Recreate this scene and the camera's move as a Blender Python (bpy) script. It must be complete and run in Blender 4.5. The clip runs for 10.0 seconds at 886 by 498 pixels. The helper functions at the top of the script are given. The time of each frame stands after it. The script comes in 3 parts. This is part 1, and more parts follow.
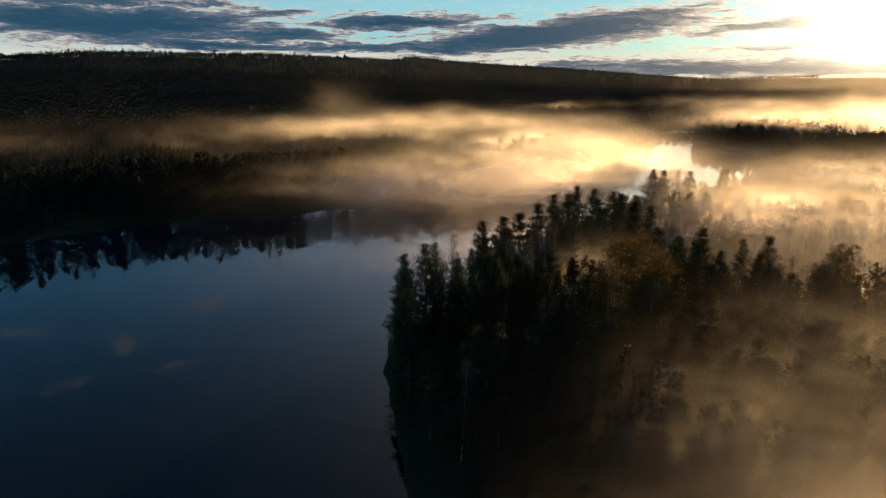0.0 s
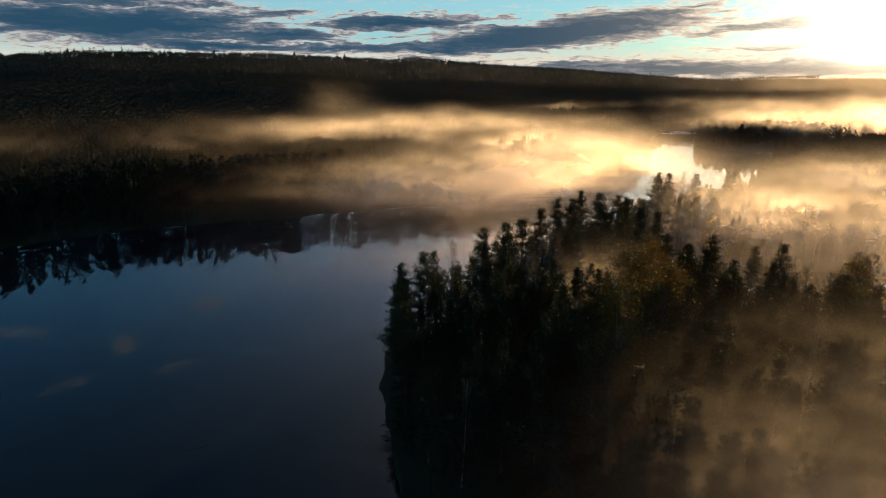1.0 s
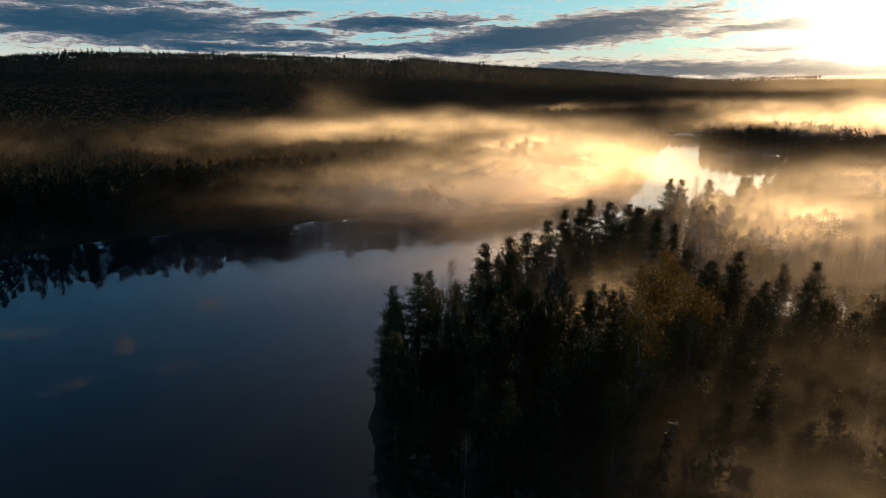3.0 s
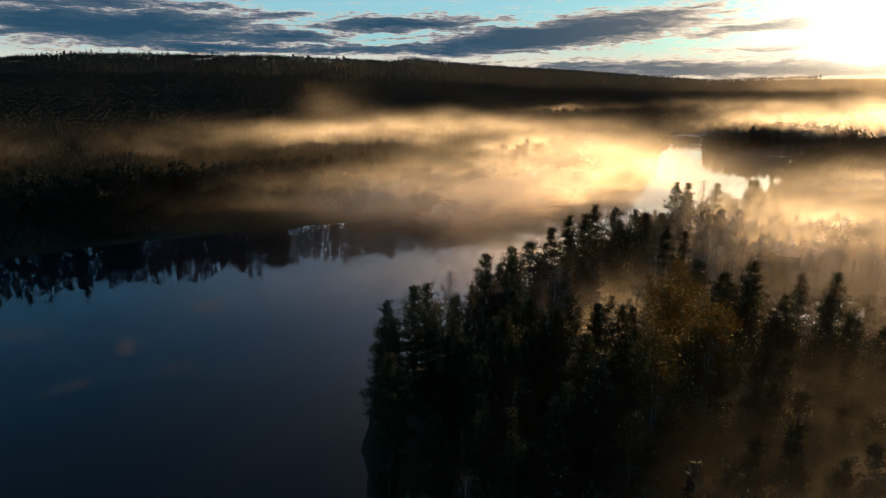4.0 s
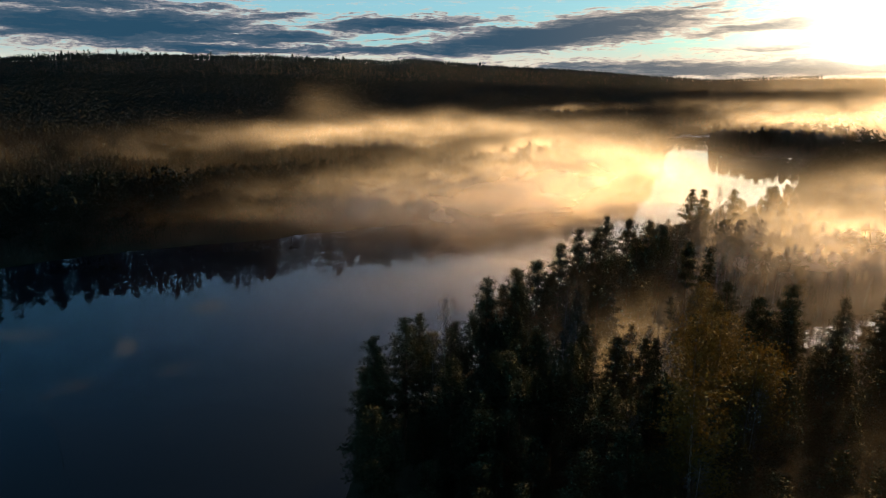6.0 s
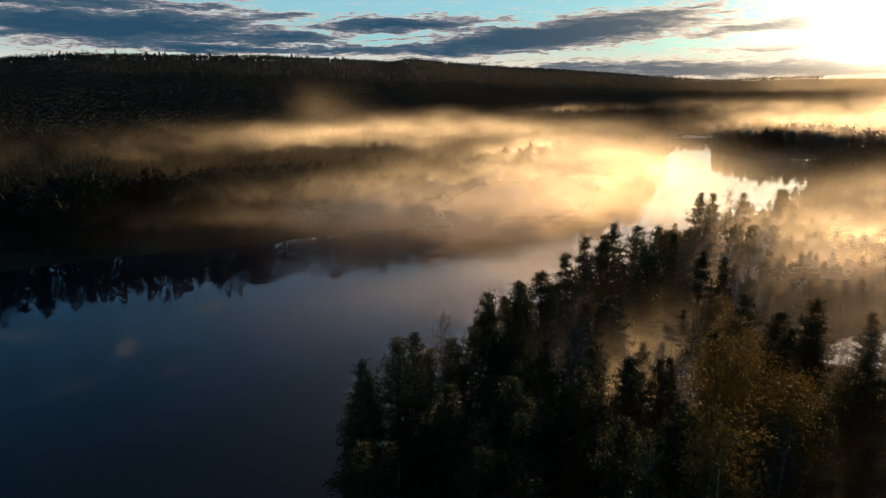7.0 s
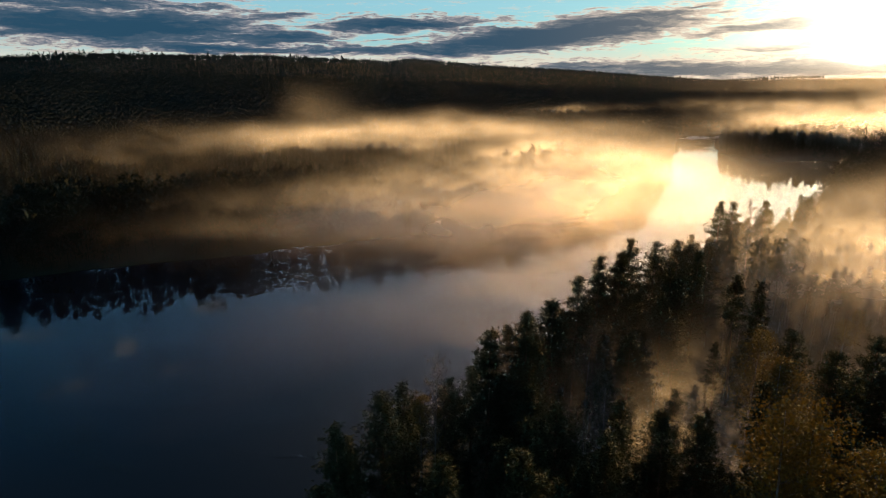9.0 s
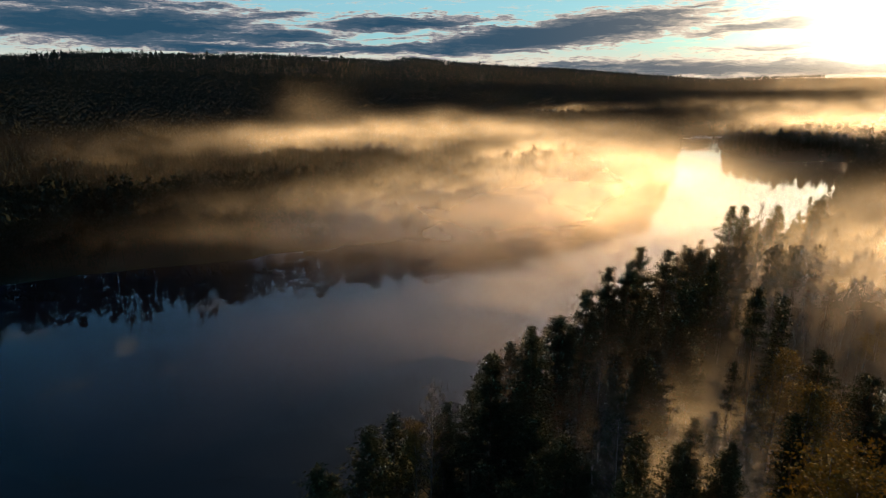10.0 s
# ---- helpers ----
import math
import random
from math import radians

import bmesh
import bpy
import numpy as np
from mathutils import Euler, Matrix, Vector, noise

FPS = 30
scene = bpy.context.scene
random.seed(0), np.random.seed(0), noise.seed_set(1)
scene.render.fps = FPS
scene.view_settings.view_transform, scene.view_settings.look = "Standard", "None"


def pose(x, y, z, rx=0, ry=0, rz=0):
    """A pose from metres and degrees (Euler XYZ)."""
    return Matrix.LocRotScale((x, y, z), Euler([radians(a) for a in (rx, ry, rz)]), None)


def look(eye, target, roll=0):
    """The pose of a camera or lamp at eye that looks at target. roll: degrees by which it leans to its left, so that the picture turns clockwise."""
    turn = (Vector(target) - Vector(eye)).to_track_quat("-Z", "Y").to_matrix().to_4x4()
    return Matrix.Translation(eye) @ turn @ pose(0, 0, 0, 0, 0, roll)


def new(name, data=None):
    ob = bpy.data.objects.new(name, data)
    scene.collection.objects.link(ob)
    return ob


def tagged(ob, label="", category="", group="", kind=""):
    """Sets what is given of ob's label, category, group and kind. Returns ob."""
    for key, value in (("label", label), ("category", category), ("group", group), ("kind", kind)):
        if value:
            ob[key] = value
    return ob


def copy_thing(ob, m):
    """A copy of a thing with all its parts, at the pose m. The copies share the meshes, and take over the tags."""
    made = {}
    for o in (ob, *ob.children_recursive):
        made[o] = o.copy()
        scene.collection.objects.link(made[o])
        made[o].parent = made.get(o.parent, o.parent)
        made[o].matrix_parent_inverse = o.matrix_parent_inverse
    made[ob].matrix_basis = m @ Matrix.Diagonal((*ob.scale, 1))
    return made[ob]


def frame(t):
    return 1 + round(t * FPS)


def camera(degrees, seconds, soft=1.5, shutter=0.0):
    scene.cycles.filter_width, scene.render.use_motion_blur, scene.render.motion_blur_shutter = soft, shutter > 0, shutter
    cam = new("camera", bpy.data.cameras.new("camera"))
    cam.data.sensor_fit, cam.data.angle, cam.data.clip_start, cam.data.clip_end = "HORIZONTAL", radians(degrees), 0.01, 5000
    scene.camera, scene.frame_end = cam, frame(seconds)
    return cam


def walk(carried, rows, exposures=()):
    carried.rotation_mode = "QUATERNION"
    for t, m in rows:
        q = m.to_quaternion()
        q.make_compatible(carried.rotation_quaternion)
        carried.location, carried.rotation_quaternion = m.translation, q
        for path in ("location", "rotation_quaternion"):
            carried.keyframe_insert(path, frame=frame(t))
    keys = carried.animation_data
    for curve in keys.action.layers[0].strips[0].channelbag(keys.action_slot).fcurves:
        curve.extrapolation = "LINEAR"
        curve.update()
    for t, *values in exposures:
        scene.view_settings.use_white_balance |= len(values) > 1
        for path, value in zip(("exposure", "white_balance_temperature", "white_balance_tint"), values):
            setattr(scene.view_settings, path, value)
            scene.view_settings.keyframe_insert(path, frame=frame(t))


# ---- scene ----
cam = camera(70, 10.0, soft=1.2)
PATH = [
    (0, (-0.023, 2.023, 49.078), (-0.02, 3.953, 48.552), 0.2),
    (1, (0.103, 7.443, 49.096), (0.106, 9.373, 48.571), 0.22),
    (2, (0.378, 12.992, 49.1), (0.38, 14.922, 48.577), 0.22),
    (2.5, (0.498, 16.004, 49.07), (0.5, 17.934, 48.547), 0.2),
    (4, (0.98, 25.203, 48.94), (0.981, 27.134, 48.419), 0.1),
    (5, (1.27, 31.5, 48.88), (1.271, 33.432, 48.361), 0.04),
    (5.5, (1.452, 34.815, 48.82), (1.452, 36.746, 48.3), 0.02),
    (7, (2.023, 44.641, 48.587), (2.023, 46.573, 48.067), 0),
    (8, (2.326, 51.426, 48.39), (2.326, 53.358, 47.871), 0),
    (9, (2.642, 58.02, 48.234), (2.643, 59.952, 47.714), 0),
    (10, (2.952, 64.474, 48.127), (2.953, 66.404, 47.605), 0),
]
walk(cam, [(t, look(e, g, r)) for t, e, g, r in PATH])
scene.view_settings.exposure = 1.2

# ---------------------------------------------------------------- light
SUN_AZ, SUN_EL = 32.8, 4.7          # degrees, from the y axis towards x; above the horizon
sun_dir = Vector((math.sin(radians(SUN_AZ)) * math.cos(radians(SUN_EL)),
                  math.cos(radians(SUN_AZ)) * math.cos(radians(SUN_EL)), math.sin(radians(SUN_EL))))
sun = new("sun", bpy.data.lights.new("sun", "SUN"))
sun.data.energy, sun.data.angle, sun.data.color = 4.6, radians(1.2), (1.0, 0.60, 0.24)
sun.matrix_world = look((0, 0, 200), Vector((0, 0, 200)) - sun_dir)


class Nodes:
    """Small helper to write node trees as expressions."""

    def __init__(self, tree):
        self.t = tree
        tree.nodes.clear()

    def add(self, kind, **kw):
        n = self.t.nodes.new(kind)
        for k, v in kw.items():
            setattr(n, k, v)
        return n

    def put(self, socket, v):
        if isinstance(v, bpy.types.NodeSocket):
            self.t.links.new(v, socket)
        elif v is not None:
            socket.default_value = v

    def m(self, op, a, b=None, c=None, clamp=False):
        n = self.add("ShaderNodeMath", operation=op, use_clamp=clamp)
        for s, v in zip(n.inputs, (a, b, c)):
            self.put(s, v)
        return n.outputs[0]

    def v(self, op, a, b=None):
        n = self.add("ShaderNodeVectorMath", operation=op)
        self.put(n.inputs[0], a)
        self.put(n.inputs[1], b)
        return n.outputs["Value"] if op in ("DOT_PRODUCT", "LENGTH", "DISTANCE") else n.outputs[0]

    def xyz(self, x, y, z):
        n = self.add("ShaderNodeCombineXYZ")
        for s, v in zip(n.inputs, (x, y, z)):
            self.put(s, v)
        return n.outputs[0]

    def split(self, vec):
        n = self.add("ShaderNodeSeparateXYZ")
        self.put(n.inputs[0], vec)
        return n.outputs

    def noise(self, vec, scale, detail=4.0, rough=0.55, distort=0.0):
        n = self.add("ShaderNodeTexNoise")
        self.put(n.inputs["Vector"], vec)
        n.inputs["Scale"].default_value, n.inputs["Detail"].default_value = scale, detail
        n.inputs["Roughness"].default_value, n.inputs["Distortion"].default_value = rough, distort
        return n.outputs["Fac"]

    def mix(self, fac, a, b, kind="MIX"):
        n = self.add("ShaderNodeMix", data_type="RGBA", blend_type=kind)
        self.put(n.inputs[0], fac)
        self.put(n.inputs[6], a if not isinstance(a, tuple) else (*a, 1)[:4])
        self.put(n.inputs[7], b if not isinstance(b, tuple) else (*b, 1)[:4])
        return n.outputs[2]

    def step(self, x, lo, hi, out0=0.0, out1=1.0):
        n = self.add("ShaderNodeMapRange", interpolation_type="SMOOTHSTEP")
        for s, v in zip(n.inputs, (x, lo, hi, out0, out1)):
            self.put(s, v)
        return n.outputs[0]

    def ramp(self, fac, stops):
        n = self.add("ShaderNodeValToRGB")
        el = n.color_ramp.elements
        while len(el) < len(stops):
            el.new(0.5)
        for e, (p, c) in zip(el, stops):
            e.position, e.color = p, (*c, 1)
        self.put(n.inputs[0], fac)
        return n.outputs[0]


# sky: clear evening gradient, broken cloud streaks, the veiled glow round the sun
world = bpy.data.worlds.new("evening_sky")
scene.world = world
world.use_nodes = True
W = Nodes(world.node_tree)
direction = W.add("ShaderNodeTexCoord").outputs["Generated"]
sky = W.add("ShaderNodeTexSky", sky_type="NISHITA", sun_disc=False)
sky.sun_elevation, sky.sun_rotation = radians(SUN_EL), radians(SUN_AZ)
sky.air_density, sky.dust_density, sky.ozone_density = 1.0, 0.6, 2.0
dx, dy, dz = W.split(direction)
az = W.m("MULTIPLY", W.m("ARCTAN2", dx, dy), 57.2958)
el = W.m("MULTIPLY", W.m("ARCSINE", W.m("MINIMUM", W.m("MAXIMUM", dz, -1.0), 1.0)), 57.2958)
# billow the coordinates, then lay elongated cloud bodies in them
wob = W.noise(W.xyz(W.m("MULTIPLY", az, 0.16), W.m("MULTIPLY", el, 0.75), 0.0), 1.0, 5.0, 0.6)
wob2 = W.noise(W.xyz(W.m("MULTIPLY", az, 0.5), W.m("MULTIPLY", el, 2.2), 4.0), 1.0, 6.0, 0.62)
el_w = W.m("ADD", el, W.m("MULTIPLY", W.m("SUBTRACT", wob, 0.5), 1.5))
el_w = W.m("ADD", el_w, W.m("MULTIPLY", W.m("SUBTRACT", wob2, 0.5), 0.6))
CLOUDS = [  # azimuth, elevation, half width, half height, slope, weight
    (-26.5, 3.95, 11, 1.15, 0.0, 1.25), (-14.5, 3.3, 6, 0.6, 0.0, 0.85), (-29, 5.5, 9, 0.5, 0.0, 0.72), (-20, 2.45, 9, 0.42, 0.0, 0.85), (-21, 5.4, 5, 0.4, 0.0, 0.55),
    (-14, 5.05, 3, 0.35, 0.06, 0.6), (-4, 4.45, 7, 0.6, 0.02, 1.0), (9.5, 3.55, 11, 1.1, 0.1, 1.3),
    (16, 4.75, 6, 0.5, 0.09, 0.9), (2, 2.5, 8, 0.55, 0.03, 0.95), (23, 0.7, 18, 0.75, 0.0, 1.0),
    (25, 3.85, 6, 0.4, 0.07, 0.8), (27, 2.2, 5, 0.3, 0.0, 0.6), (20.5, 5.6, 2.5, 0.22, 0.1, 0.6),
    (-7, 2.3, 7, 0.45, 0.0, 0.8), (-21.4, 19, 1.9, 0.6, 0.0, 0.46), (-28.3, 21.3, 1.1, 0.8, 0.0, 0.52),
    (-35, 19, 3.0, 0.8, 0.1, 0.34), (-24, 23.8, 3.2, 0.8, 0.0, 0.3), (-33, 23.5, 4.0, 0.6, 0.0, 0.28),
]
body = None
for a0, e0, ha, he, sl, w in CLOUDS:
    da = W.m("SUBTRACT", az, a0)
    de = W.m("SUBTRACT", W.m("SUBTRACT", el_w, e0), W.m("MULTIPLY", da, sl))
    q = W.m("ADD", W.m("POWER", W.m("ABSOLUTE", W.m("DIVIDE", da, ha)), 2.0),
            W.m("POWER", W.m("ABSOLUTE", W.m("DIVIDE", de, he)), 2.0))
    g = W.m("MULTIPLY", W.m("POWER", 2.718, W.m("MULTIPLY", q, -1.0)), w)
    body = g if body is None else W.m("MAXIMUM", body, g)
# high, thin cover over the rest of the sky
flat = W.v("DIVIDE", direction, W.xyz(W.m("ADD", W.m("ABSOLUTE", dz), 0.12), W.m("ADD", W.m("ABSOLUTE", dz), 0.12), 1.0))
cover_raw = W.noise(flat, 1.1, 6.0, 0.6, 0.4)
cover = W.m("MULTIPLY", W.step(cover_raw, 0.5, 0.85), W.step(el, 7.0, 14.0))
streak = W.noise(W.xyz(W.m("MULTIPLY", az, 0.22), W.m("MULTIPLY", el_w, 2.6), 9.0), 1.0, 8.0, 0.65)
fine = W.noise(W.xyz(W.m("MULTIPLY", az, 0.45), W.m("MULTIPLY", el_w, 5.0), 2.0), 1.0, 6.0, 0.6)
dens = W.m("ADD", W.m("MULTIPLY", body, 0.95), W.m("MULTIPLY", W.m("SUBTRACT", streak, 0.44), W.step(el, 12.0, 7.0, 0.0, 1.5)))
grain = W.noise(W.xyz(W.m("MULTIPLY", az, 1.1), W.m("MULTIPLY", el, 7.0), 6.0), 1.0, 7.0, 0.65)
dens = W.m("ADD", dens, W.m("MULTIPLY", W.m("SUBTRACT", fine, 0.5), 0.7))
dens = W.m("ADD", dens, W.m("MULTIPLY", W.m("SUBTRACT", grain, 0.5), 0.5))
dens = W.m("ADD", W.step(dens, -0.15, 1.1), W.m("MULTIPLY", cover, 0.35), clamp=True)
cos_sun = W.v("DOT_PRODUCT", direction, tuple(sun_dir))
near = W.m("POWER", W.m("MAXIMUM", cos_sun, 0.0), 20.0)
cloud_col = W.ramp(dens, [(0.0, (0.42, 0.39, 0.34)), (0.25, (0.36, 0.29, 0.23)), (0.42, (0.12, 0.12, 0.135)),
                          (0.62, (0.035, 0.055, 0.078)), (1.0, (0.010, 0.032, 0.056))])
high = W.step(el, 6.0, 16.0)
cloud_col = W.mix(high, cloud_col, (0.105, 0.125, 0.15))
cloud_col = W.mix(W.m("MULTIPLY", near, W.step(dens, 1.0, 0.2, 0.10, 0.5)), cloud_col, (0.95, 0.72, 0.46))
clear = W.mix(1.0, sky.outputs[0], (0.032, 0.064, 0.088), "MULTIPLY")
clear = W.mix(W.step(el, 6.0, 12.0, 0.7, 0.0), clear, (0.15, 0.28, 0.33))
clear = W.mix(W.step(el, 0.8, 3.2, 0.9, 0.0), clear, (0.36, 0.325, 0.27))
clear = W.mix(W.step(el, 17.0, 34.0), clear, W.mix(1.0, clear, (0.60, 0.66, 0.62), "MULTIPLY"))
behind = W.mix(W.step(dens, 0.16, 0.42), clear, cloud_col)
glow1 = W.m("MULTIPLY", W.m("POWER", W.m("MAXIMUM", cos_sun, 0.0), 900.0), 2.0)
glow2 = W.m("MULTIPLY", W.m("POWER", W.m("MAXIMUM", cos_sun, 0.0), 130.0), 0.30)
glow = W.m("MULTIPLY", W.m("ADD", glow1, glow2), W.step(el, -1.0, 2.5))
total = W.mix(1.0, behind, W.mix(1.0, W.xyz(glow, glow, glow), (1.0, 0.86, 0.62), "MULTIPLY"), "ADD")
deck = W.m("MULTIPLY", W.m("POWER", W.m("MAXIMUM", cos_sun, 0.0), 6.0), W.step(el, 6.0, 15.0, 0.0, 0.72))
deck = W.m("MULTIPLY", deck, W.step(cover_raw, 0.2, 0.75, 0.6, 1.2))
total = W.mix(1.0, total, W.mix(1.0, W.xyz(deck, deck, deck), (1.0, 0.78, 0.58), "MULTIPLY"), "ADD")
bg = W.add("ShaderNodeBackground")
W.put(bg.inputs["Color"], total)
bg.inputs["Strength"].default_value = 1.0
W.put(W.add("ShaderNodeOutputWorld").inputs[0], bg.outputs[0])


# ---------------------------------------------------------------- materials
def principled(name, build):
    mat = bpy.data.materials.new(name)
    mat.use_nodes = True
    N = Nodes(mat.node_tree)
    b = N.add("ShaderNodeBsdfPrincipled")
    N.put(N.add("ShaderNodeOutputMaterial").inputs[0], b.outputs[0])
    build(N, b, N.add("ShaderNodeTexCoord").outputs["Object"])
    return mat


def bump(N, b, height, strength, distance):
    n = N.add("ShaderNodeBump")
    n.inputs["Strength"].default_value, n.inputs["Distance"].default_value = strength, distance
    N.put(n.inputs["Height"], height)
    N.put(b.inputs["Normal"], n.outputs[0])


def foliage_mat(name, dark, light, through_light, lift):
    """lift: how far the sprays' shading leans to the canopy's upward face."""
    mat = bpy.data.materials.new(name)
    mat.use_nodes = True
    N = Nodes(mat.node_tree)
    geo = N.add("ShaderNodeNewGeometry")
    rnd, tree_rnd = geo.outputs["Random Per Island"], N.add("ShaderNodeObjectInfo").outputs["Random"]
    pos = N.add("ShaderNodeTexCoord").outputs["Object"]
    patch = N.noise(pos, 0.7, 3.0)
    fac = N.m("ADD", N.m("MULTIPLY", rnd, 0.5), N.m("MULTIPLY", N.m("ADD", patch, tree_rnd), 0.3), clamp=True)
    col = N.mix(fac, dark, light)
    d = N.add("ShaderNodeBsdfPrincipled")
    N.put(d.inputs["Base Color"], col)
    d.inputs["Roughness"].default_value = 0.8
    d.inputs["Specular IOR Level"].default_value = 0.06
    up = N.v("ADD", N.v("MULTIPLY", geo.outputs["Normal"], (1 - lift,) * 3), (0.0, 0.0, lift))
    N.put(d.inputs["Normal"], N.v("NORMALIZE", up))
    t = N.add("ShaderNodeBsdfTranslucent")
    N.put(t.inputs[0], N.mix(1.0, col, (1.5, 1.3, 0.7), "MULTIPLY"))
    mx = N.add("ShaderNodeMixShader")
    mx.inputs[0].default_value = through_light
    N.put(mx.inputs[1], d.outputs[0])
    N.put(mx.inputs[2], t.outputs[0])
    N.put(N.add("ShaderNodeOutputMaterial").inputs[0], mx.outputs[0])
    return mat


def bark_mat(name, low, high, stripes):
    def build(N, b, pos):
        g = N.noise(N.v("MULTIPLY", pos, (6, 6, stripes)), 1.0, 5.0, 0.6)
        N.put(b.inputs["Base Color"], N.ramp(g, [(0.3, low), (0.7, high)]))
        b.inputs["Roughness"].default_value = 0.85
        bump(N, b, g, 0.6, 0.03)
    return principled(name, build)


pine_bark = bark_mat("pine_bark", (0.05, 0.035, 0.025), (0.20, 0.11, 0.06), 1.2)
spruce_bark = bark_mat("spruce_bark", (0.04, 0.03, 0.025), (0.12, 0.09, 0.07), 1.5)
birch_bark = bark_mat("birch_bark", (0.05, 0.045, 0.04), (0.36, 0.34, 0.31), 9.0)
twig_mat = bark_mat("birch_twigs", (0.05, 0.035, 0.03), (0.11, 0.08, 0.06), 3.0)
pine_needles = foliage_mat("pine_needles", (0.018, 0.026, 0.013), (0.034, 0.044, 0.020), 0.05, 0.25)
spruce_needles = foliage_mat("spruce_needles", (0.015, 0.023, 0.012), (0.028, 0.038, 0.018), 0.04, 0.25)
birch_leaves = foliage_mat("birch_leaves", (0.055, 0.048, 0.012), (0.115, 0.080, 0.016), 0.14, 0.4)
bank_needles = foliage_mat("bank_needles", (0.018, 0.030, 0.020), (0.030, 0.044, 0.028), 0.0, 0.8)
# valley and hill needles: the bluish haze of distance is mixed into this green
hazed_needles = foliage_mat("hazed_needles", (0.017, 0.033, 0.029), (0.025, 0.044, 0.037), 0.0, 0.85)


def ground_build(N, b, pos):
    big, small = N.noise(pos, 0.03, 5.0), N.noise(pos, 0.9, 6.0, 0.65)
    c = N.mix(big, (0.028, 0.035, 0.018), (0.06, 0.05, 0.03))
    c = N.mix(N.m("MULTIPLY", small, 0.7), c, (0.025, 0.022, 0.014))
    N.put(b.inputs["Base Color"], c)
    b.inputs["Roughness"].default_value = 0.95
    b.inputs["Specular IOR Level"].default_value = 0.1
    bump(N, b, small, 0.8, 0.4)


def water_build(N, b, pos):
    b.inputs["Base Color"].default_value = (0.006, 0.009, 0.012, 1)
    b.inputs["IOR"].default_value = 1.33
    patch = N.noise(pos, 0.012, 4.0, 0.55, 0.6)
    N.put(b.inputs["Roughness"], N.step(patch, 0.35, 0.75, 0.015, 0.05))
    rip = N.noise(N.v("MULTIPLY", pos, (0.7, 0.35, 1)), 1.0, 4.0, 0.5)
    bump(N, b, rip, 0.10, 0.02)


ground_mat = principled("forest_floor", ground_build)
water_mat = principled("river_water", water_build)


def mist_mat(name, puffs, scale, ragged, warp=8.0):
    """Thin scattering veil: mostly clear, the rest passes light on diffusely.
    puffs: soft bodies of mist as x, y, z of the middle, half sizes along, across and up, yaw in degrees, thickness."""
    mat = bpy.data.materials.new(name)
    mat.use_nodes = True
    N = Nodes(mat.node_tree)
    pos = N.add("ShaderNodeTexCoord").outputs["Object"]
    flow = N.v("MULTIPLY", pos, (1.0 / scale, 1.0 / scale, 2.3 / scale))
    n1 = N.noise(flow, 1.0, 2.0, 0.5, 0.6)
    n2 = N.noise(flow, 3.1, 5.0, 0.6, 0.4)
    drift = N.v("ADD", pos, N.xyz(N.m("MULTIPLY", N.m("SUBTRACT", n2, 0.5), warp * 1.5), 0.0, N.m("MULTIPLY", N.m("SUBTRACT", n1, 0.5), warp * 2.0)))
    thick = None
    for x, y, z, along, across, up, yaw, w in puffs:
        c, sn = math.cos(radians(yaw)), math.sin(radians(yaw))
        d = N.v("SUBTRACT", drift, (x, y, z))
        q = N.v("LENGTH", N.xyz(N.v("DOT_PRODUCT", d, (c / along, sn / along, 0.0)),
                                N.v("DOT_PRODUCT", d, (-sn / across, c / across, 0.0)), N.v("DOT_PRODUCT", d, (0.0, 0.0, 1.0 / up))))
        g = N.m("MULTIPLY", N.m("POWER", 2.718, N.m("MULTIPLY", N.m("POWER", q, 2.4), -1.0)), w)
        thick = g if thick is None else N.m("ADD", thick, g)
    n = N.m("ADD", N.m("MULTIPLY", n1, 0.6), N.m("MULTIPLY", n2, 0.4))
    alpha = N.m("MULTIPLY", thick, N.step(n, 0.5 - ragged, 0.5 + ragged, 0.12, 1.6))
    alpha = N.m("MINIMUM", alpha, 0.9)
    # droplets send most light on forwards: the veil dims what is behind it by less than it scatters
    tr, tl, df = N.add("ShaderNodeBsdfTransparent"), N.add("ShaderNodeBsdfTranslucent"), N.add("ShaderNodeBsdfDiffuse")
    N.put(tr.inputs[0], N.xyz(*[N.m("SUBTRACT", 1.0, N.m("MULTIPLY", alpha, k)) for k in (0.56, 0.64, 0.74)]))
    N.put(tl.inputs[0], N.xyz(*[N.m("MULTIPLY", alpha, k) for k in (1.2, 1.15, 1.1)]))
    N.put(df.inputs[0], N.xyz(*[N.m("MULTIPLY", alpha, 0.07)] * 3))
    a1, a2 = N.add("ShaderNodeAddShader"), N.add("ShaderNodeAddShader")
    N.put(a1.inputs[0], tl.outputs[0])
    N.put(a1.inputs[1], df.outputs[0])
    N.put(a2.inputs[0], a1.outputs[0])
    N.put(a2.inputs[1], tr.outputs[0])
    N.put(N.add("ShaderNodeOutputMaterial").inputs[0], a2.outputs[0])
    return mat


# ---------------------------------------------------------------- land and water
def mesh_object(name, verts, faces, mat, smooth=False):
    me = bpy.data.meshes.new(name)
    me.from_pydata(verts.tolist() if hasattr(verts, "tolist") else verts, [], faces.tolist() if hasattr(faces, "tolist") else faces)
    me.materials.append(mat)
    if smooth:
        me.shade_smooth()
    return new(name, me)


